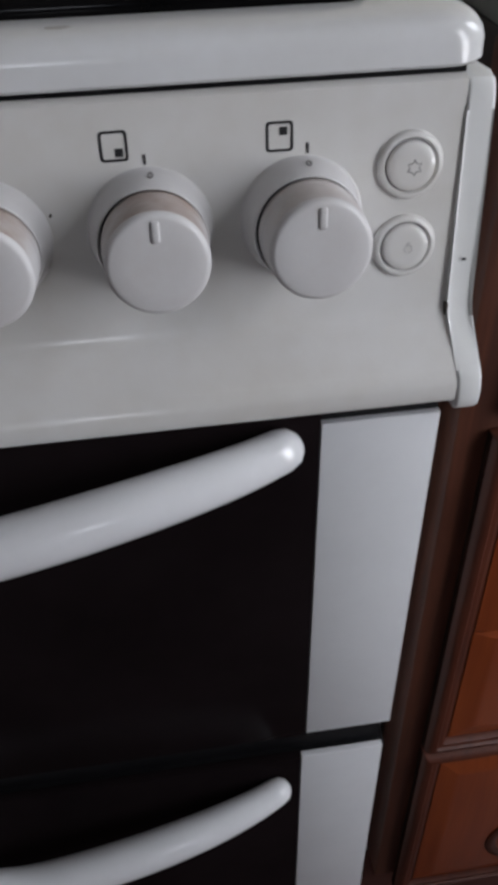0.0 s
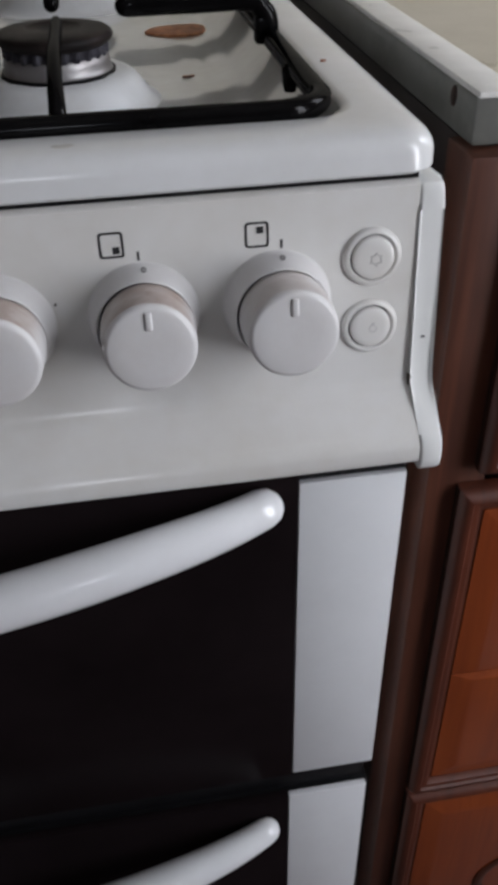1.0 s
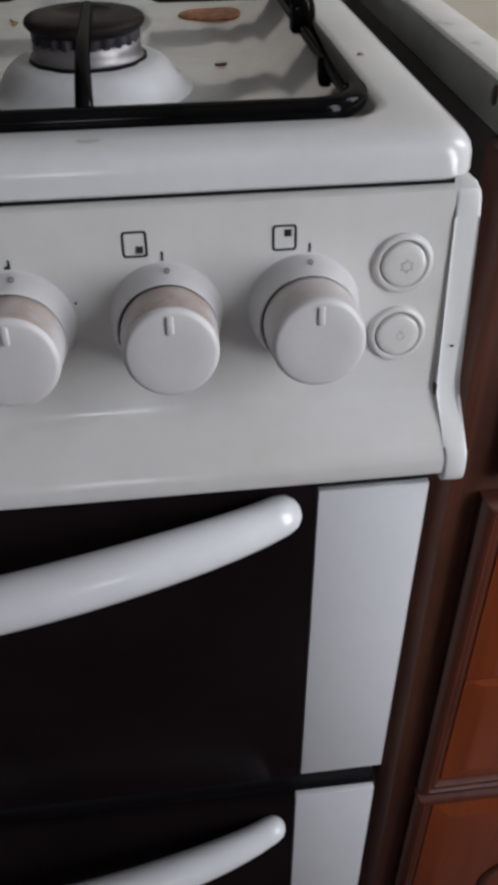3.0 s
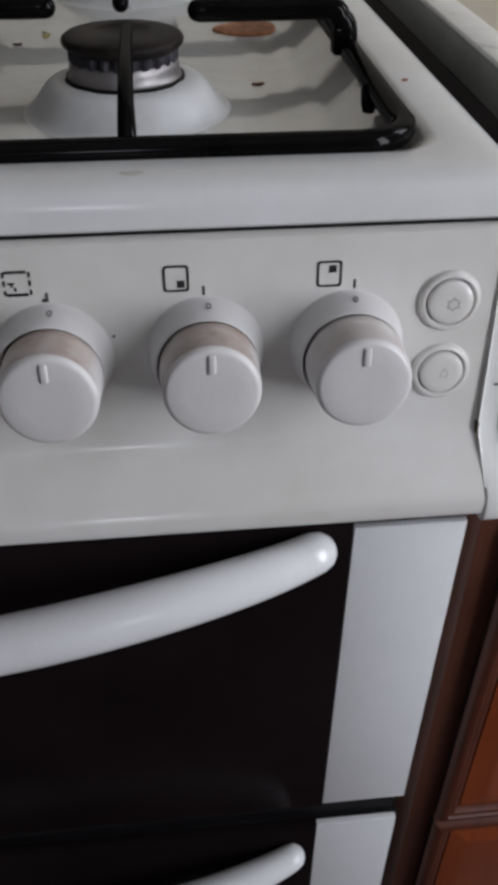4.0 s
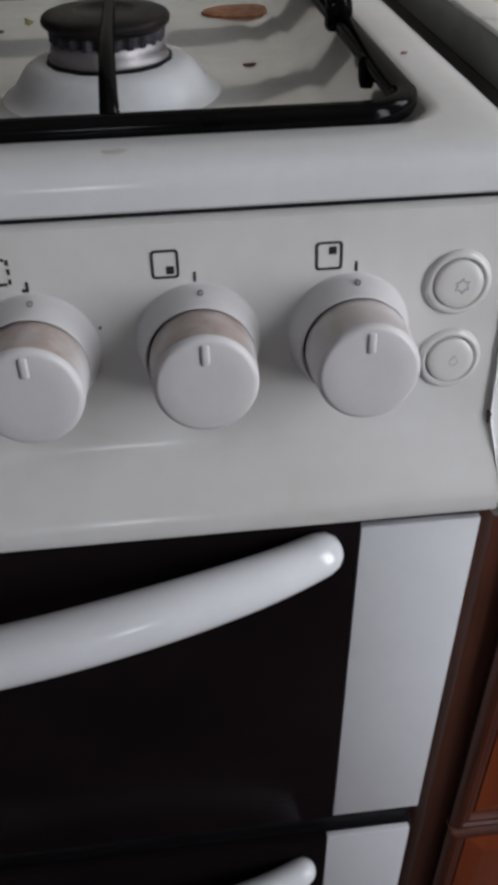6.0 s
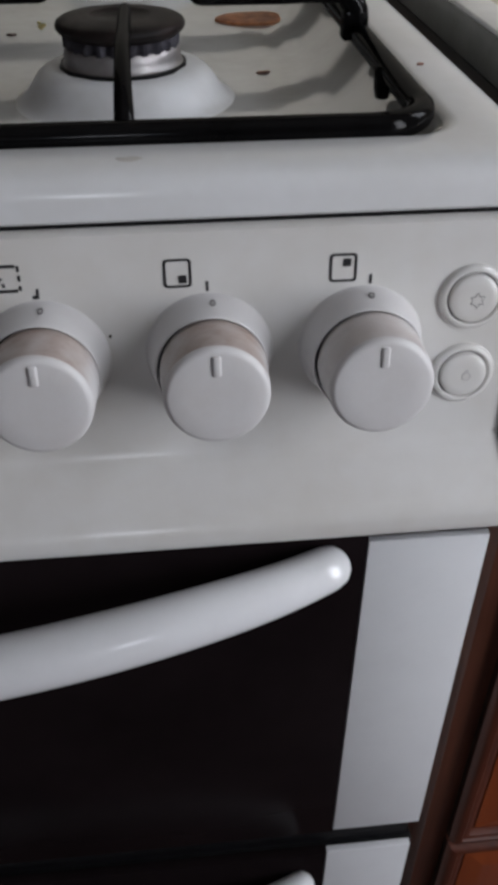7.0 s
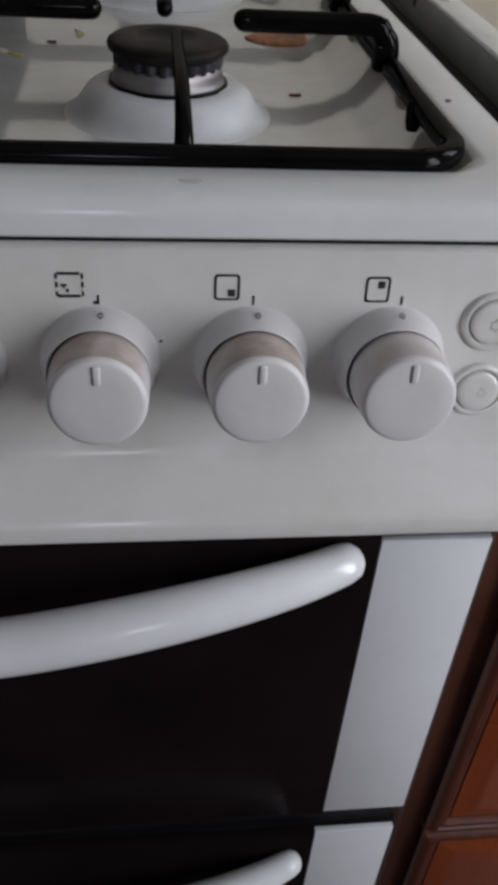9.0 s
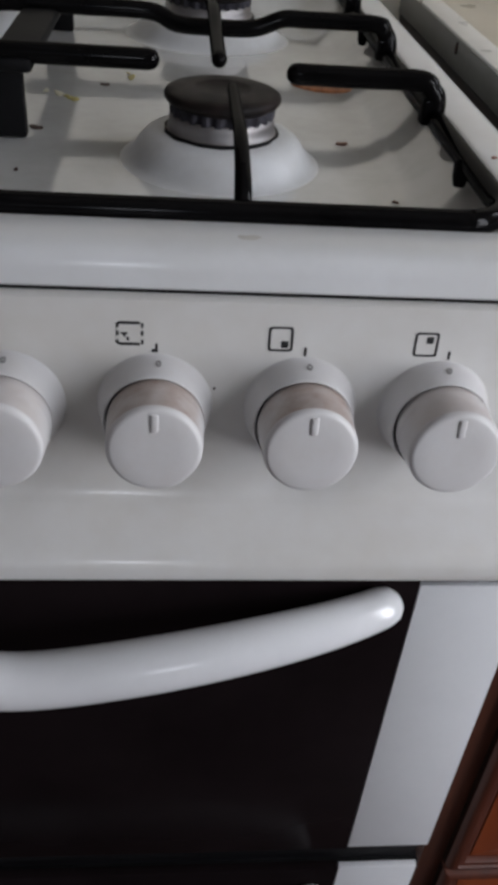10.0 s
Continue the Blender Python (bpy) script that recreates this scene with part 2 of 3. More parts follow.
def tube(points, radius, seg=12, closed=False, bm=None, steps=6, round_ends=True):
    """A round rod along a smooth curve through the points; radius is a number or one for each point."""
    pts = [Vector(p) for p in points]
    n = len(pts)
    rad = [radius] * n if isinstance(radius, (int, float)) else list(radius)
    path, rr = [], []
    spans = n if closed else n - 1
    for i in range(spans):
        p0, p1 = pts[(i - 1) % n] if closed or i else pts[0], pts[i]
        p2, p3 = pts[(i + 1) % n], pts[(i + 2) % n] if closed or i + 2 < n else pts[-1]
        for s in range(steps):
            t = s / steps
            path.append(0.5 * (2 * p1 + (p2 - p0) * t + (2 * p0 - 5 * p1 + 4 * p2 - p3) * t * t + (3 * p1 - p0 - 3 * p2 + p3) * t ** 3))
            rr.append(rad[i] + (rad[(i + 1) % n] - rad[i]) * t)
    if not closed:
        path.append(pts[-1])
        rr.append(rad[-1])
        if round_ends:
            for end, sign in ((0, -1), (-1, 1)):
                d = (path[1] - path[0]).normalized() if end == 0 else (path[-1] - path[-2]).normalized()
                extra, er = [], []
                base, r = path[end], rr[end]
                for a in (30, 55, 75, 87):
                    extra.append(base + d * sign * r * math.sin(radians(a)))
                    er.append(r * math.cos(radians(a)))
                if end == 0:
                    path, rr = extra[::-1] + path, er[::-1] + rr
                else:
                    path, rr = path + extra, rr + er
    bm = bm or bmesh.new()
    rings, side = [], None
    for i, p in enumerate(path):
        a, b = path[i - 1] if i or closed else p, path[(i + 1) % len(path)] if i + 1 < len(path) or closed else p
        d = (b - a).normalized()
        if side is None:
            side = d.orthogonal().normalized()
        side = (side - d * side.dot(d)).normalized()
        up = d.cross(side)
        rings.append([bm.verts.new(p + rr[i] * (math.cos(2 * math.pi * k / seg) * side + math.sin(2 * math.pi * k / seg) * up)) for k in range(seg)])
    pairs = list(zip(rings, rings[1:]))
    for a, b in pairs:
        for k in range(seg):
            bm.faces.new((a[k], a[(k + 1) % seg], b[(k + 1) % seg], b[k]))
    if closed:
        a, b = rings[-1], rings[0]
        shift = min(range(seg), key=lambda s: (a[0].co - b[s].co).length)
        for k in range(seg):
            bm.faces.new((a[k], a[(k + 1) % seg], b[(k + 1 + shift) % seg], b[(k + shift) % seg]))
    else:
        bm.faces.new(rings[0])
        bm.faces.new(rings[-1])
    return bm


def extrude_x(profile, x0, x1, bevel=0.0):
    """A closed (y, z) outline drawn out along x."""
    bm = bmesh.new()
    a = [bm.verts.new((x0, y, z)) for y, z in profile]
    b = [bm.verts.new((x1, y, z)) for y, z in profile]
    n = len(profile)
    fa, fb = bm.faces.new(a), bm.faces.new(b)
    for i in range(n):
        bm.faces.new((a[i], a[(i + 1) % n], b[(i + 1) % n], b[i]))
    if bevel:
        bmesh.ops.bevel(bm, geom=list(fa.edges) + list(fb.edges), offset=bevel, segments=3, profile=0.5, affect="EDGES")
    return bm


def rect_loop(x0, x1, y0, y1, r, seg=6):
    out = []
    for cx, cy, a0 in ((x1 - r, y1 - r, 0), (x0 + r, y1 - r, 90), (x0 + r, y0 + r, 180), (x1 - r, y0 + r, 270)):
        out += [(cx + r * math.cos(radians(a0 + 90 * k / seg)), cy + r * math.sin(radians(a0 + 90 * k / seg))) for k in range(seg + 1)]
    return out


def loft(loops, close_first=False, close_last=True):
    """Skin over loops of equal length, each a list of 3D points."""
    bm = bmesh.new()
    rows = [[bm.verts.new(p) for p in loop] for loop in loops]
    n = len(rows[0])
    for a, b in zip(rows, rows[1:]):
        for i in range(n):
            bm.faces.new((a[i], a[(i + 1) % n], b[(i + 1) % n], b[i]))
    if close_first:
        bm.faces.new(rows[0])
    if close_last:
        bm.faces.new(rows[-1])
    return bm


def blob(rx, ry, h, seg=20, seed=0, rough=0.25, at=(0, 0, 0), turn=0.0):
    """A low uneven lump lying on a surface."""
    rnd = random.Random(seed)
    ph = [rnd.uniform(0, 6.3) for _ in range(4)]

    def edge(a):
        return 1 + rough * (0.5 * math.sin(2 * a + ph[0]) + 0.35 * math.sin(3 * a + ph[1]) + 0.25 * math.sin(5 * a + ph[2]))
    loops = []
    for f, z in ((1.0, 0), (0.97, 0.55), (0.85, 0.9), (0.55, 1.0)):
        loops.append([(f * rx * edge(a) * math.cos(a), f * ry * edge(a) * math.sin(a), z * h * (1 + 0.2 * math.sin(3 * a + ph[3])) if z else 0)
                      for a in (2 * math.pi * k / seg for k in range(seg))])
    bm = loft(loops, True, True)
    bm.transform(pose(*at, 0, 0, turn))
    return bm


# ---------------------------------------------------------------- the room
XL, XR, YF, YB, ZC = -0.56, 0.80, -2.5, 0.68, 2.5
part("floor", box(XL - 0.2, XR + 0.2, YF - 0.2, YB + 0.2, -0.1, 0), FLOOR, None, "dark reddish brown tiled kitchen floor", False)["kind"] = "structure"
part("ceiling", box(XL - 0.2, XR + 0.2, YF - 0.2, YB + 0.2, ZC, ZC + 0.1), CEIL, None, "plain white ceiling", False)["kind"] = "structure"
part("wall_north", box(XL - 0.2, XR + 0.2, YB, YB + 0.15, 0, ZC), WALL, None, "beige painted wall behind the cooker", False)["kind"] = "structure"
# Unseen wall, added close and dark so less light reaches the left.
part("wall_west", box(XL - 0.15, XL, YF, YB, 0, ZC), SIDEWOOD, None, "unseen dark brown wall, set close to dim the left side", False)["kind"] = "structure"


def wall_pieces(name, pieces, label, mat=WALL):
    """A wall of boxes butted round its openings."""
    bm = bmesh.new()
    for x0, x1, y0, y1, z0, z1 in pieces:
        piece = box(x0, x1, y0, y1, z0, z1)
        me = bpy.data.meshes.new("tmp")
        piece.to_mesh(me)
        piece.free()
        bm.from_mesh(me)
        bpy.data.meshes.remove(me)
    part(name, bm, mat, None, label, False)["kind"] = "structure"


SY0, SY1 = YF - 0.15, YF
# Out of view; its dark colour holds down bounce light on the cooker front.
wall_pieces("wall_south", [(XL, -0.53, SY0, SY1, 0, ZC), (-0.53, -0.11, SY0, SY1, 0, 1.43), (-0.53, -0.11, SY0, SY1, 2.01, ZC), (-0.11, XR, SY0, SY1, 0, ZC)], "unseen dark brown wall to cut bounce light, with a small window opening", SIDEWOOD)
EX0, EX1 = XR, XR + 0.15
wall_pieces("wall_east", [(EX0, EX1, YF, -0.84, 0, ZC), (EX0, EX1, -0.84, -0.40, 0, 0.61), (EX0, EX1, -0.84, -0.40, 1.75, ZC), (EX0, EX1, -0.40, 0.10, 0, ZC),
                          (EX0, EX1, 0.10, 0.42, 0, 1.13), (EX0, EX1, 0.10, 0.42, 1.63, ZC), (EX0, EX1, 0.42, YB, 0, ZC)], "beige painted wall with two window openings")

# ---------------------------------------------------------------- the cooker
X0, X1 = -0.499, 0.0            # door's outer edges
CX = -0.246                     # its middle
SLOPE, FOOT = 0.100, -0.06204   # the control panel leans back: y = SLOPE * z + FOOT
cooker = thing("cooker", (CX, 0.3, 0), "white freestanding gas cooker with black glass oven doors", "cooker")


def on_panel(x, z, lift=0.0):
    """A frame on the control panel: x to the right, y up the slope, z out of it."""
    c = 1 / math.hypot(1, SLOPE)
    m = Matrix(((1, 0, 0, x), (0, SLOPE * c, -c, SLOPE * z + FOOT), (0, c, SLOPE * c, z), (0, 0, 0, 1)))
    return m @ Matrix.Translation((0, 0, lift))


body = part("body", box(X0 + 0.002, X1 - 0.002, 0.031, 0.63, 0.03, 0.872, 0.003), ENAMEL, cooker, "white enamelled side panels")
part("front_frame", box(X0 + 0.004, X1 - 0.004, 0.012, 0.03, 0.06, 0.757), BLACK, cooker, "black recess behind the doors")
for fx in (X0 + 0.05, X1 - 0.05):
    for fy in (0.08, 0.56):
        part("foot", lathe([(0, 0), (0.02, 0), (0.02, 0.01), (0.012, 0.014), (0.012, 0.04), (0, 0.04)], 20, Matrix.Translation((fx, fy, 0))), BLACK, cooker)

# hob: a pressed sheet with a rolled edge and a sunken well
HX0, HX1, HY0, HY1 = -0.502, 0.010, 0.026, 0.64


def hob_loop(inset, z, r):
    return [(x, y, z) for x, y in rect_loop(HX0 + inset, HX1 - inset, HY0 + inset, HY1 - inset, r, 8)]


hob = part("hob_top", loft([hob_loop(0.006, 0.8852, 0.012), hob_loop(0.0015, 0.8852, 0.014), hob_loop(0.0, 0.8866, 0.015), hob_loop(0.0, 0.8935, 0.016), hob_loop(0.0008, 0.8965, 0.016),
                            hob_loop(0.0028, 0.8995, 0.016), hob_loop(0.0058, 0.9015, 0.016), hob_loop(0.010, 0.9025, 0.016), hob_loop(0.016, 0.903, 0.016),
                            hob_loop(0.0275, 0.903, 0.022), hob_loop(0.0300, 0.9024, 0.022), hob_loop(0.0325, 0.9003, 0.022), hob_loop(0.036, 0.8950, 0.023),
                            hob_loop(0.056, 0.8815, 0.034), hob_loop(0.060, 0.8788, 0.034), hob_loop(0.066, 0.8775, 0.034), hob_loop(0.074, 0.877, 0.034)]),
           RIM, cooker, "white enamelled hob with a sunken greasy well")
hob.data.materials.append(WELL)
for face in hob.data.polygons:
    c = face.center
    if c.z < 0.9001 and HX0 + 0.03 < c.x < HX1 - 0.03 and HY0 + 0.03 < c.y < HY1 - 0.03:
        face.material_index = 1

part("seam", box(X0 + 0.002, 0.0012, 0.0300, 0.0345, 0.8815, 0.8858), BLACK, cooker, "dark grimy seam under the hob", False)

# control panel with its flared lower lip
py = lambda z: SLOPE * z + FOOT
panel_outline = [(0.045, 0.8826), (0.0305, 0.8826), (0.0282, 0.8823), (py(0.8810), 0.8810), (py(0.8802), 0.8802), (py(0.86), 0.86), (py(0.83), 0.83), (py(0.796), 0.796), (py(0.7935), 0.7935), (0.0168, 0.7908), (0.0160, 0.7886),
                 (0.0147, 0.7867), (0.0130, 0.7850), (0.0122, 0.7843), (-0.0050, 0.7713), (-0.0058, 0.7706), (-0.0076, 0.7688), (-0.0090, 0.7668), (-0.0097, 0.7648), (-0.0098, 0.7613), (-0.0098, 0.7588), (-0.0092, 0.7574), (-0.0078, 0.7568),
                 (0.02, 0.7585), (0.045, 0.759)]
control = part("control_panel", extrude_x(panel_outline, X0 - 0.001, 0.0012), PANEL, cooker, "off-white sloping control panel")
trim_outline = [(0.060, 0.8805), (0.034, 0.8815), (0.0275, 0.8810), (0.0252, 0.8785), (0.0240, 0.870), (0.0163, 0.7930), (0.0150, 0.7888), (0.0128, 0.7855), (-0.0068, 0.7712), (-0.0090, 0.7688), (-0.0105, 0.7645),
                (-0.0110, 0.7590), (-0.0104, 0.7545), (-0.0078, 0.7515), (-0.002, 0.7508), (0.010, 0.7525), (0.040, 0.775), (0.060, 0.80)]
for tx, label in ((0.0014, "white plastic end cap with chipped edge"), (X0 - 0.0127, "white plastic end cap")):
    part("end_cap", extrude_x(trim_outline, tx, tx + 0.0110, 0.0016), ENAMEL, cooker, label)
part("chip", box(-0.0009, 0.0009, -0.0005, 0.0005, 0, 0.0004, m=on_panel(0.0068, 0.8105, 0.0014)), PRINT, cooker, "dark speck")
part("seam_chip", box(0.0004, 0.0020, 0.0142, 0.0180, 0.7838, 0.7915, 0.0004), GRIME, cooker, "dark gap at the crease")


def knob(x, mat, z=0.8332):
    m = on_panel(x, z)
    g = on_panel(x + 0.0006, z)
    base = part("knob", lathe([(0.0250, -0.0006), (0.0243, 0.0005), (0.0238, 0.0018), (0.0234, 0.0040), (0.0225, 0.0085), (0.0216, 0.0135), (0.0214, 0.0146), (0.0210, 0.0151), (0.0206, 0.0148), (0.0205, 0.011), (0, 0.011)], 64, m),
                PLASTIC, cooker, "white plastic control knob on a conical collar")
    grip = part("grip", lathe([(0.0199, 0.011), (0.0201, 0.0158), (0.0202, 0.0166), (0.0201, 0.0205), (0.0198, 0.0211), (0.0197, 0.0230), (0.0195, 0.0300), (0.0193, 0.0336)], 64, g), mat, base, "white grip with brownish grease on its side")
    part("grip_face", lathe([(0.0193, 0.0335), (0.0192, 0.0344), (0.0188, 0.0353), (0.0181, 0.0360), (0.0169, 0.0364), (0.010, 0.0365), (0, 0.0365)], 64, g), PLASTIC, grip, "clean white front face")
    part("gap_ring", lathe([(0.0206, 0.0136), (0.0199, 0.0136), (0.0198, 0.0120)], 48, g), BLACK, base, "dark gap round the grip")
    part("pointer", box(-0.0016, 0.0016, 0.0085, 0.0166, 0.0353, 0.0373, 0.0009, 3, g), PLASTIC, base, "raised pointer rib")
    part("zero_mark", lathe([(0.0012, 0.0), (0.0012, 0.0004), (0.0006, 0.0004), (0.0006, 0.0)], 18, m @ pose(0.0015, 0.0232, 0.0066, -71) @ Matrix.Scale(1.35, 4, (0, 1, 0))), GREYPRINT, base)
    return base


for kx, mat in ((-0.0622, SMUDGED), (-0.1216, GRIMY), (-0.1841, GRIMY), (-0.2462, SMUDGED)):
    knob(kx, mat)


def bar_on_panel(bm, u0, u1, v0, v1, m):
    piece = box(u0, u1, v0, v1, 0, 0.00025, m=m)
    me = bpy.data.meshes.new("tmp")
    piece.to_mesh(me)
    piece.free()
    bm.from_mesh(me)
    bpy.data.meshes.remove(me)


def outline(bm, w, h, t, r, m):
    """A square frame with rounded corners, as printed."""
    outer = rect_loop(-w / 2, w / 2, -h / 2, h / 2, r, 5)
    inner = rect_loop(-w / 2 + t, w / 2 - t, -h / 2 + t, h / 2 - t, max(r - t * 0.6, 0.0002), 5)
    a = [bm.verts.new(m @ Vector((x, y, 0.00025))) for x, y in outer]
    b = [bm.verts.new(m @ Vector((x, y, 0.00025))) for x, y in inner]
    for i in range(len(a)):
        j = (i + 1) % len(a)
        bm.faces.new((a[i], a[j], b[j], b[i]))


def icon(kind, x, z):
    m = on_panel(x, z)
    bm = bmesh.new()
    if kind == "dashed":
        for s in (-1, 1):
            bar_on_panel(bm, -0.0046, 0.0040, s * 0.0047 - 0.0006, s * 0.0047 + 0.0006, m)
            for v0, v1 in ((-0.0047, -0.0028), (-0.0010, 0.0012), (0.0026, 0.0047)):
                bar_on_panel(bm, s * 0.0050 - 0.0005, s * 0.0050 + 0.0005, v0, v1, m)
        bar_on_panel(bm, -0.0036, -0.0010, -0.0004, 0.0004, m)
        bar_on_panel(bm, -0.0026, -0.0018, -0.0014, 0.0004, m)
        bar_on_panel(bm, -0.0018, -0.0008, -0.0030, -0.0014, m @ pose(0, 0, 0, 0, 0, 10))
    else:
        outline(bm, 0.0104, 0.0112, 0.0010, 0.0016, m)
        u, v = {"lower": (0.0018, -0.0024), "upper": (0.0014, 0.0020)}[kind]
        bar_on_panel(bm, u - 0.0015, u + 0.0015, v - 0.0015, v + 0.0015, m)
    part("symbol", bm, PRINT, control, "black printed square symbol", False)


icon("upper", -0.0706, 0.8651)
icon("lower", -0.1324, 0.8658)
icon("dashed", -0.1944, 0.8665)
for tx in (-0.0599, -0.1216, -0.1836):
    bm = bmesh.new()
    bar_on_panel(bm, -0.0005, 0.0005, -0.0019, 0.0019, on_panel(tx, 0.8603))
    if tx < -0.18:
        bar_on_panel(bm, -0.0020, 0.0, -0.0019, -0.0006, on_panel(tx, 0.8603))
    part("tick_mark", bm, PRINT, control, "", False)
for sx, sz, r in ((-0.2236, 0.8276, 0.0013), (-0.1590, 0.8420, 0.0006)):
    part("spatter", blob(r, r * 1.3, 0.0003, 10, int(-sx * 1e4), 0.3, (0, 0, 0)), GRIME, control, "small brown spatter").matrix_world = on_panel(sx, sz)


def push_button(x, z, s, star):
    ring = part("push_button", lathe([(0.0134 * s, -0.001), (0.0134 * s, 0.0004), (0.0130 * s, 0.0014), (0.0120 * s, 0.0022), (0.0110 * s, 0.0022), (0.0103 * s, 0.0014), (0.0101 * s, -0.001), (0, -0.001)], 44, on_panel(x, z)), PANEL, cooker,
                "round white push button in a raised ring")
    part("button_cap", lathe([(0.0097 * s, -0.001), (0.0097 * s, 0.0020), (0.0095 * s, 0.0026), (0.0089 * s, 0.0030), (0.006 * s, 0.0031), (0, 0.0031)], 40, on_panel(x, z)), PANEL, ring, "white button cap")
    part("button_gap", lathe([(0.0104 * s, 0.0008), (0.0096 * s, 0.0008)], 36, on_panel(x, z)), GREYPRINT, ring, "dark gap round the cap")
    m = on_panel(x + 0.001, z - 0.0005, 0.0029)
    bm = bmesh.new()
    if star:
        pts = [((0.0031 if k % 2 == 0 else 0.0018) * math.cos(radians(30 * k + 30)), (0.0031 if k % 2 == 0 else 0.0018) * math.sin(radians(30 * k + 30)), 0.0003) for k in range(12)]
        tube([m @ Vector(p) for p in pts], 0.00022, 5, True, bm, 1)
    else:
        tube([m @ Vector((0.0017 * math.cos(radians(30 * k)), 0.0017 * math.sin(radians(30 * k)), 0.0003)) for k in range(12)], 0.0002, 5, True, bm, 1)
        bar_on_panel(bm, -0.0008, 0.0008, 0.0019, 0.0028, m)
    part("button_symbol", bm, GREYPRINT if star else FAINTPRINT, ring)


push_button(-0.0192, 0.8510, 1.0, True)
push_button(-0.0193, 0.8182, 0.99, False)


# oven doors
def oven_door(z0, z1, gap, drop, tip, droop, label, shift=0.0):
    door = part("oven_door", box(X0, X1, 0.003, 0.024, z0 + 0.001, z1 - 0.001, 0.001), BLACK, cooker, label)
    part("glass", box(X0 + 0.056 + shift, X1 - 0.0555 + shift, -0.0014, 0.005, z0, z1, 0.0006), GLASS, door, "glossy black glass panel")
    for a, b in ((X1 - 0.055, X1), (X0, X0 + 0.0555)):
        part("side_strip", box(a + shift, b + shift, -0.0004, 0.004, z0, z1 - gap, 0.0006), STRIP, door, "pale grey-white painted strip")
    zc = z1 - drop
    pts, rad = [], []
    for k in range(-14, 15):
        d = abs(k) / 14
        pts.append((CX + k / 14 * 0.1712, -0.0320 + 0.0205 * d ** 2.6 + 0.0020 * d ** 8, 0.0225 * (d ** 1.6 - d ** 2.6) + zc - droop * (1 - (d * d + 0.004) ** 0.6) + 0.0016 * d ** 8))
        rad.append(0.0134 - tip * d ** 3)
    part("handle", tube(pts, rad, 22, False, None, 3), HANDLE, door, "thick bowed glossy white handle")
    return door


oven_door(0.490, 0.7505, 0.0064, 0.0130, 0.0033, 0.0237, "upper oven door of black glass with white side strips")
oven_door(0.115, 0.462, 0.0, 0.0250, 0.0042, 0.0310, "lower oven door of black glass with white side strips", -0.0022)
part("kick_plate", box(X0 + 0.004, X1 - 0.004, 0.02, 0.03, 0.03, 0.108, 0.001), ENAMEL, cooker, "white kick plate")
part("divider", box(X0 + 0.003, X1 - 0.003, 0.006, 0.022, 0.4635, 0.4885, 0.001), BLACK, cooker, "black divider between the doors")

# burners
BURNERS = ((-0.152, 0.203), (-0.152, 0.505), (-0.340, 0.203), (-0.340, 0.505))


def burner(x, y, s):
    m = Matrix.Translation((x, y, 0.0008))
    part("burner_dome", lathe([(0.0585 * s, 0.8757), (0.0560 * s, 0.8763), (0.0535 * s, 0.8773), (0.0513 * s, 0.8790), (0.0493 * s, 0.8815), (0.0475 * s, 0.8843), (0.0456 * s, 0.8870), (0.0434 * s, 0.8893), (0.0412 * s, 0.8909), (0.0388 * s, 0.8919), (0.0358 * s, 0.8924), (0.0, 0.8926)], 56, m), DOME, cooker, "raised white enamelled dome")
    b = part("burner", lathe([(0.0, 0.8920), (0.0305 * s, 0.8920), (0.0308 * s, 0.8938), (0.0301 * s, 0.8944), (0.0296 * s, 0.8950), (0.0292 * s, 0.8985), (0.0288 * s, 0.9015), (0.0280 * s, 0.9024), (0, 0.9024)], 56, m), ALU, cooker, "aluminium gas burner with a dark cap")
    # Uneven black ring drawn for the broken shadow where burner meets dome.
    part("base_ring", lathe([(0.0318 * s, 0.8924), (0.0320 * s, 0.8932), (0.0312 * s, 0.8941), (0.0302 * s, 0.8940)], 60, m, lambda k, i: 1 + 0.022 * math.sin(i * 1.1) * math.sin(i * 0.37)), BLACK, b, "dark ring drawn as the shadow under the burner")
    part("flame_crown", lathe([(0.0284 * s, 0.9015), (0.0290 * s, 0.9025), (0.0292 * s, 0.9065), (0.0280 * s, 0.9080), (0, 0.9080)], 96, m, lambda k, i: 1.0 if (i // 2) % 2 or k in (0, 4) else 0.93), CROWN, b, "notched flame ring")
    part("burner_cap", lathe([(0.0285 * s, 0.9072), (0.0310 * s, 0.9090), (0.0319 * s, 0.9102), (0.0321 * s, 0.9116), (0.0315 * s, 0.9130), (0.0298 * s, 0.9141), (0.026 * s, 0.9149), (0.016 * s, 0.9156), (0.0148 * s, 0.9153), (0.0140 * s, 0.9147), (0, 0.9144)], 56, m), CAP, b, "dark burnt enamelled cap")
    return b


for (bx, by), s in zip(BURNERS, (1.0, 1.22, 1.0, 1.0)):
    burner(bx, by, s)

# ---------------------------------------------------------------- pan support
support = thing("pan_support", (CX, 0.34, 0.903), "black enamelled steel pan support standing on the hob", "pan support")
RX0, RX1, RY0, RY1, RZ, RR = -0.461, -0.0307, 0.0614, 0.625, 0.9042, 0.0055
frame_pts = []
for cx, cy, a0 in ((RX1 - 0.024, RY1 - 0.024, 0), (RX0 + 0.024, RY1 - 0.024, 90), (RX0 + 0.024, RY0 + 0.024, 180), (RX1 - 0.024, RY0 + 0.024, 270)):
    frame_pts += [(cx + 0.024 * math.cos(radians(a0 + a)), cy + 0.024 * math.sin(radians(a0 + a)), RZ) for a in (0, 22.5, 45, 67.5, 90)]
dense = []
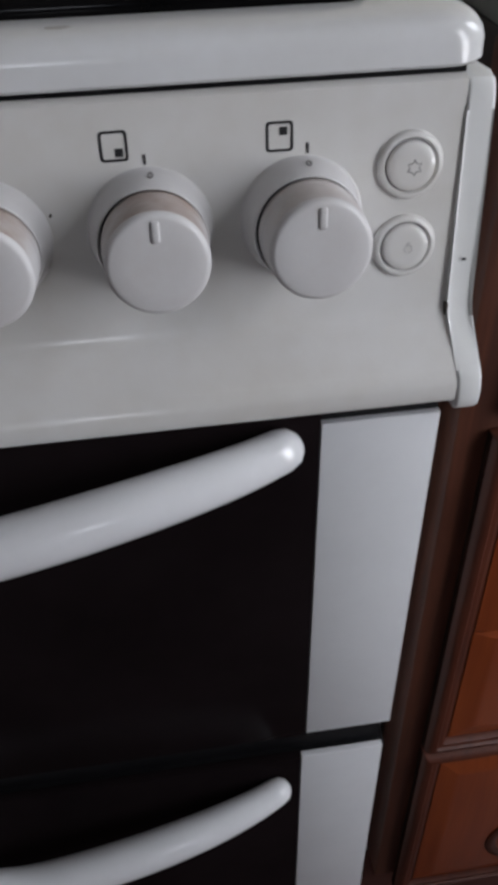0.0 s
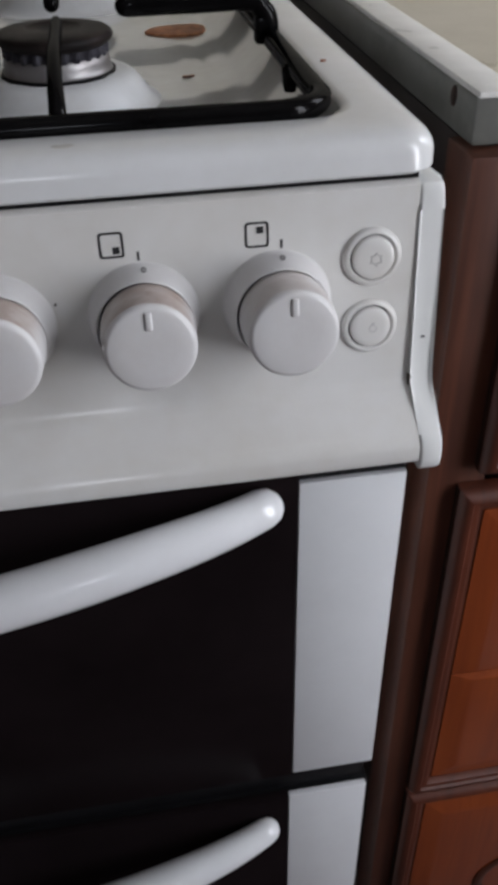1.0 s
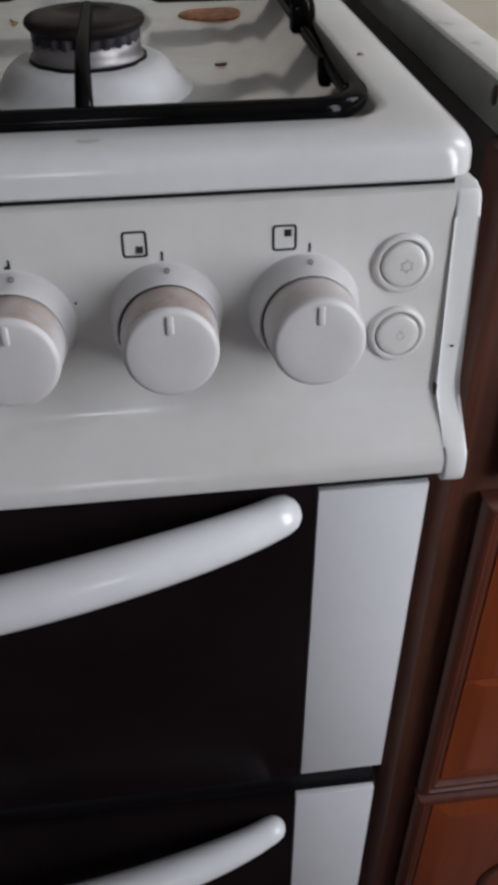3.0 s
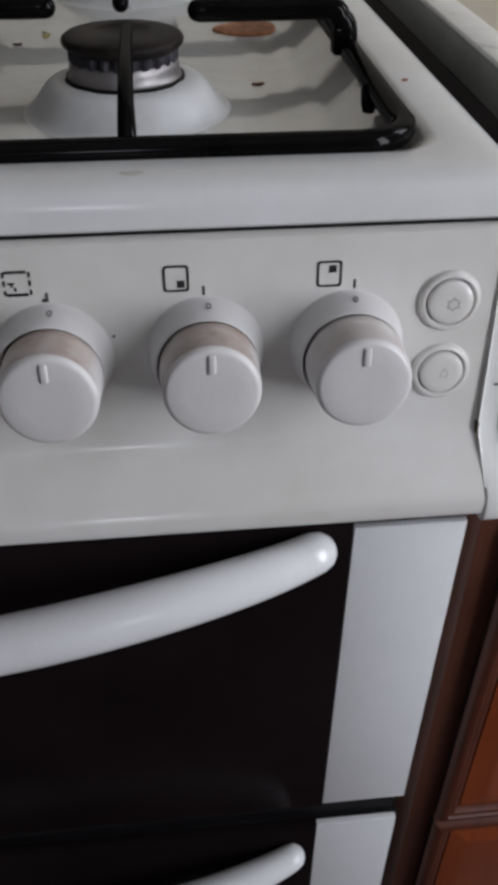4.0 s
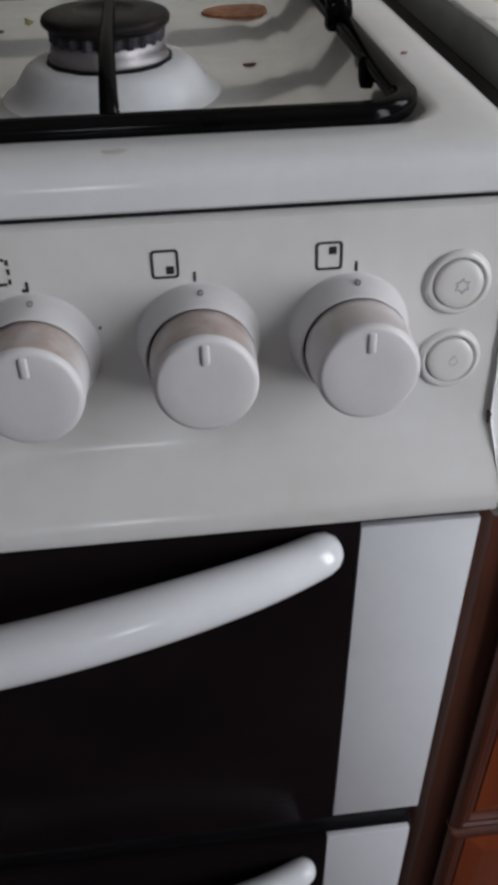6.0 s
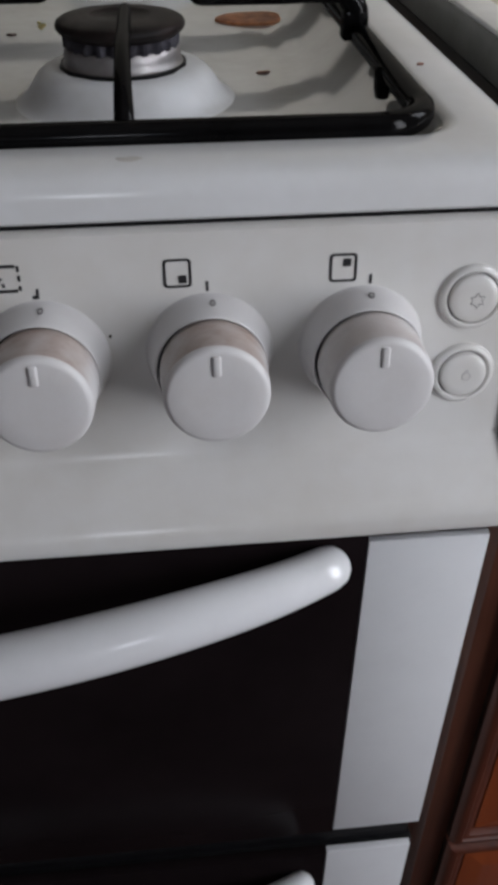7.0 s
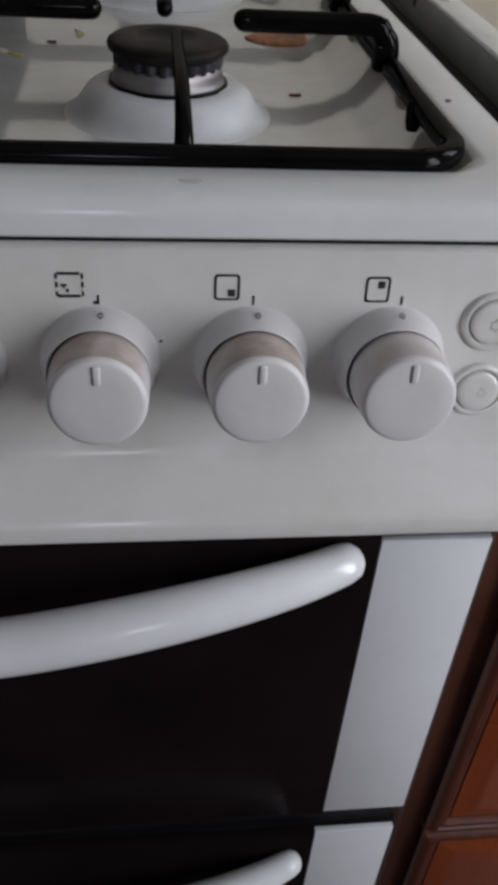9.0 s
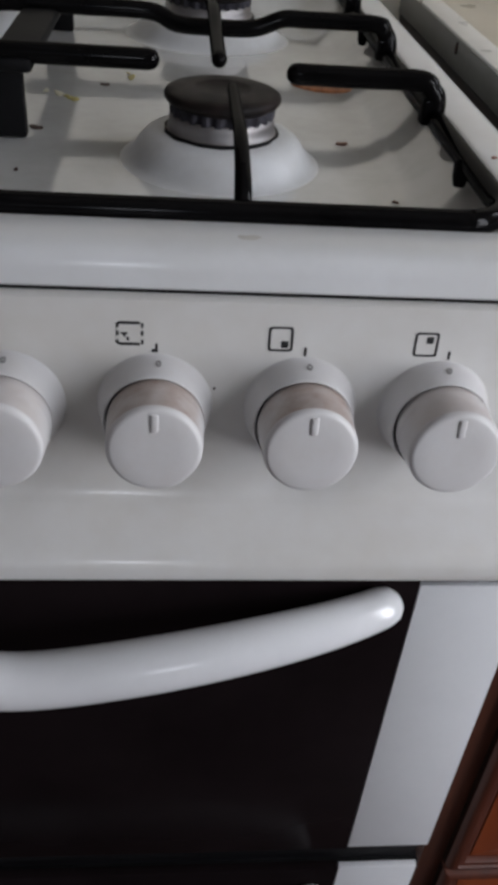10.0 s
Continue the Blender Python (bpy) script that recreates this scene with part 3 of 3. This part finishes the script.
for i, p in enumerate(frame_pts):
    q = frame_pts[(i + 1) % len(frame_pts)]
    dense.append(p)
    if (Vector(q) - Vector(p)).length > 0.05:
        dense += [tuple(Vector(p).lerp(Vector(q), f)) for f in (0.02, 0.3, 0.6, 0.98)]
part("outer_frame", tube(dense, RR, 14, True, None, 3), IRON, support, "rounded rectangular outer rod")
AZ = 0.9232


def rod(name, pts, r=0.0056, label=""):
    return part(name, tube(pts, r, 12, False, None, 6), IRON, support, label)


for by in (0.211, 0.497):
    rod("side_arm", [(RX1, by, RZ), (RX1 - 0.001, by, 0.9140), (RX1 - 0.0045, by, 0.9185), (RX1 - 0.0110, by, AZ), (-0.075, by, AZ), (-0.1115, by, AZ)], 0.0058)
    rod("side_arm", [(RX0, by, RZ), (RX0 + 0.001, by, 0.9140), (RX0 + 0.0045, by, 0.9185), (RX0 + 0.0110, by, AZ), (-0.40, by, AZ), (-0.380, by, AZ)], 0.0058)
for by in (0.211, 0.352, 0.497):
    for rx, sx in ((RX1, 1), (RX0, -1)):
        part("arm_clamp", box(rx - sx * 0.0085 if sx > 0 else rx - 0.0030, rx + 0.0030 if sx > 0 else rx + 0.0085, by - 0.0052, by + 0.0052, 0.9000, 0.9150, 0.0022), IRON, support, "flattened rod end welded to the frame")
for bx in (-0.1485, -0.340):
    rod("front_arm", [(bx, RY0 + 0.001, RZ), (bx, 0.0675, 0.9100), (bx, 0.082, 0.9180), (bx, 0.105, AZ), (bx, 0.145, AZ), (bx, 0.178, AZ)], [0.0041, 0.0039, 0.0035, 0.0033, 0.0031, 0.0029])
    rod("back_arm", [(bx, RY1 - 0.003, RZ), (bx, 0.616, 0.9125), (bx, 0.60, 0.9190), (bx, 0.58, AZ), (bx, 0.56, AZ), (bx, 0.540, AZ)], 0.005)
    rod("middle_arm", [(bx - 0.0045, 0.243, 0.9205), (bx - 0.0045, 0.30, 0.9210), (bx - 0.0045, 0.352, 0.9245), (bx - 0.0045, 0.40, 0.9210), (bx - 0.0045, 0.455, 0.9205)], 0.0046)
CYB = 0.352
rod("cross_bar", [(RX1, CYB - 0.004, RZ), (RX1 - 0.001, CYB - 0.002, 0.9140), (RX1 - 0.0045, CYB, 0.9185), (RX1 - 0.0110, CYB, AZ), (-0.090, CYB, AZ), (-0.106, CYB, AZ - 0.0005), (-0.125, CYB, 0.9160), (-0.152, CYB, 0.9150),
                  (-0.178, CYB, 0.9160), (-0.196, CYB, AZ - 0.0005), (-0.246, CYB, AZ), (-0.296, CYB, AZ - 0.0005), (-0.34, CYB, 0.9150), (-0.385, CYB, AZ - 0.0005), (RX0 + 0.011, CYB, AZ), (RX0 + 0.001, CYB, 0.9140), (RX0, CYB, RZ)], 0.0056)
for by in (0.225, 0.49):
    rod("inner_arm", [(-0.1925, by, AZ), (-0.225, by, AZ), (-0.25, by, AZ), (-0.275, by, AZ), (-0.300, by, AZ)], 0.0058)
    part("support_leg", box(-0.286, -0.262, by - 0.004, by + 0.004, 0.8775, AZ, 0.002), BLACK, support, "flat steel leg")
part("middle_rail", box(-0.280, -0.256, 0.217, 0.49, 0.9135, 0.9215, 0.003), BLACK, support, "flat middle rail")
for fx, fy in ((RX1 - 0.003, 0.135), (RX1 - 0.003, 0.43), (RX0 + 0.003, 0.135), (RX0 + 0.003, 0.43)):
    part("rubber_foot", lathe([(0, 0.8925), (0.0030, 0.8930), (0.0042, 0.8970), (0.0046, 0.9040), (0.003, 0.9070), (0, 0.9070)], 16, Matrix.Translation((fx, fy, 0))), IRON, support, "small black foot")
part("worn_spot", box(-0.0048, 0.0048, -0.0005, 0.0006, -0.0009, 0.0007, 0.0005, 3, Matrix.Translation((-0.105, RY0 - RR * 0.74, RZ - RR * 0.67))), ALU, support, "chipped bare patch")

# ---------------------------------------------------------------- leavings on the hob
FZ = 0.8772
peel = part("peel", blob(0.0245, 0.0185, 0.0022, 32, 5, 0.10, (-0.0695, 0.368, FZ), 4), FOOD, None, "dried orange-brown food scrap lying on the hob")
peel["category"] = "food scrap"
for cx, cy, rx, ry, mat, z, turn, label in ((-0.0760, 0.239, 0.0034, 0.0024, REDCRUMB, FZ, 5, "small reddish crumb on the hob"), (-0.0135, 0.149, 0.0017, 0.0009, REDCRUMB, 0.9031, 20, "tiny reddish crumb on the hob"),
                                            (-0.2600, 0.242, 0.0042, 0.0030, CRUMB, FZ, -10, "small burnt crumb on the hob"), (-0.2260, 0.339, 0.0026, 0.0022, CRUMB, FZ, 0, "small burnt crumb on the hob"),
                                            (-0.2610, 0.172, 0.0012, 0.0014, CRUMB, FZ, 0, "tiny burnt crumb on the hob"), (-0.0610, 0.149, 0.0018, 0.0010, REDCRUMB, FZ, -30, "tiny reddish crumb on the hob")):
    tagged(part("crumb", blob(rx, ry, 0.0009, 12, int(cx * -1e4), 0.4, (cx, cy, z), turn), mat), label, "crumb", "crumbs on the hob")
for cx, cy, rx, ry, mat, turn in ((-0.2094, 0.362, 0.0024, 0.0070, GREASE, 8), (-0.2120, 0.372, 0.0012, 0.0022, GREASE, 30), (-0.2440, 0.304, 0.0040, 0.0042, GREASE, -6), (-0.2545, 0.314, 0.0035, 0.0050, SPLASH, 30),
                                  (-0.2635, 0.319, 0.0022, 0.0036, SPLASH, 0), (-0.2490, 0.309, 0.0022, 0.0022, GREASE, 40)):
    part("grease_splash", blob(rx, ry, 0.0005, 18, int(cx * -1e4), 0.5, (cx, cy, FZ), turn), mat, None, "dried yellowish grease splash on the hob")["category"] = "stain"
part("grease_splash", blob(0.0042, 0.0030, 0.00012, 14, 8, 0.3, (-0.147, 0.0405, 0.9029), 0), material("thin_grease", (0.66, 0.64, 0.615), 0.2), None, "thin grey grease mark on the hob rim")["category"] = "stain"

# ---------------------------------------------------------------- base unit and worktop beside the cooker
unit = thing("base_cabinet", (0.4, 0.35, 0), "dark-stained wooden base cabinet with raised panel fronts", "cabinet")
part("carcass", box(0.0475, 0.79, 0.104, 0.66, 0.08, 0.8745), SIDEWOOD, unit, "dark side panel", False)
part("stile", box(0.042, 0.080, 0.0692, 0.1035, 0.08, 0.8745, 0.0012), WOODDARK, unit, "dark brown face frame upright")
part("rail", box(0.0805, 0.79, 0.0700, 0.1035, 0.855, 0.8745, 0.001), WOODDARK, unit, "dark brown top rail")
part("plinth", box(0.05, 0.79, 0.13, 0.15, 0.0, 0.078), SIDEWOOD, unit, "", False)


def cabinet_front(name, x0, x1, z0, z1, splits, label):
    def ring(inset, y, za=z0, zb=z1, low=1.0, high=1.0):
        return [(x, y, z) for x, z in rect_loop(x0 + inset, x1 - inset, za + inset * low, zb - inset * high, 0.0015, 3)]
    front = part(name, loft([ring(0, 0.0688), ring(0, 0.062), ring(0.0015, 0.0580), ring(0.004, 0.0555), ring(0.0075, 0.0550), ring(0.0090, 0.0570), ring(0.0125, 0.0572), ring(0.0155, 0.0610), ring(0.0175, 0.0615)], True, True), WOODEDGE, unit, label)
    # The side faces turn from the light; their shade is in this near-black colour.
    front.data.materials.append(SHADEDEDGE)
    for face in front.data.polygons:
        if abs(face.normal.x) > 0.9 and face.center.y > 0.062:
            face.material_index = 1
    cuts = [z0 + 0.018, *splits, z1 - 0.018]
    for za, zb in zip(cuts, cuts[1:]):
        xa, xb = x0 + 0.018, x1 - 0.018

        def field(inset, y):
            return [(x, y, z) for x, z in rect_loop(xa + inset, xb - inset, za + 0.0006 + inset * (0.3 if za in splits else 1), zb - 0.0006 - inset * (0.3 if zb in splits else 1), 0.001, 3)]
        part("raised_panel", loft([field(0, 0.0640), field(0, 0.0605), field(0.003, 0.0600), field(0.014, 0.0570), field(0.018, 0.0565)], True, True), WOODPANEL, front, "orange-brown raised panel")
    return front


cabinet_front("drawer_front", 0.0710, 0.45, 0.682, 0.850, (), "wooden drawer front with a moulded edge")
cabinet_front("door", 0.0615, 0.45, 0.330, 0.670, (0.486,), "wooden door front with two orange-brown boards")
lower = cabinet_front("door", 0.0615, 0.45, 0.06, 0.325, (), "wooden cabinet door with a raised panel")
part("carved_ring", lathe([(0.046, 0.0), (0.046, 0.0016), (0.043, 0.003), (0.039, 0.003), (0.036, 0.0016), (0.036, 0.0)], 40, Matrix.Translation((0.190, 0.0570, 0.150)) @ pose(0, 0, 0, 90, 0, 0)), WOODDARK, lower, "dark carved ring")

top = thing("worktop", (0.45, 0.36, 0.88), "beige worktop with a pale raised lip and grey metal edge", "worktop")
part("edge_strip", box(0.0455, 0.79, 0.0815, 0.66, 0.8755, 0.8995, 0.0025), METALTRIM, top, "grey metal edge strip")
part("lip", box(0.0440, 0.066, 0.0760, 0.66, 0.8996, 0.9030, 0.0015), LIP, top, "pale raised lip")
part("lip", box(0.0662, 0.79, 0.0760, 0.098, 0.8996, 0.9030, 0.0015), LIP, top, "pale raised lip")
part("surface", box(0.0655, 0.79, 0.0975, 0.66, 0.8990, 0.9020, 0.0005), LAMINATE, top, "beige laminate surface")
for sy in (0.110, 0.44):
    screw = part("screw", lathe([(0.0031, 0.0), (0.0031, 0.0008), (0.0024, 0.0013), (0, 0.0014)], 16, Matrix.Translation((0.0456, sy, 0.8925)) @ pose(0, 0, 0, 0, -90, 0) @ Matrix.Scale(1.6, 4, (1, 0, 0))), CRUMB, top, "dark corroded screw head")
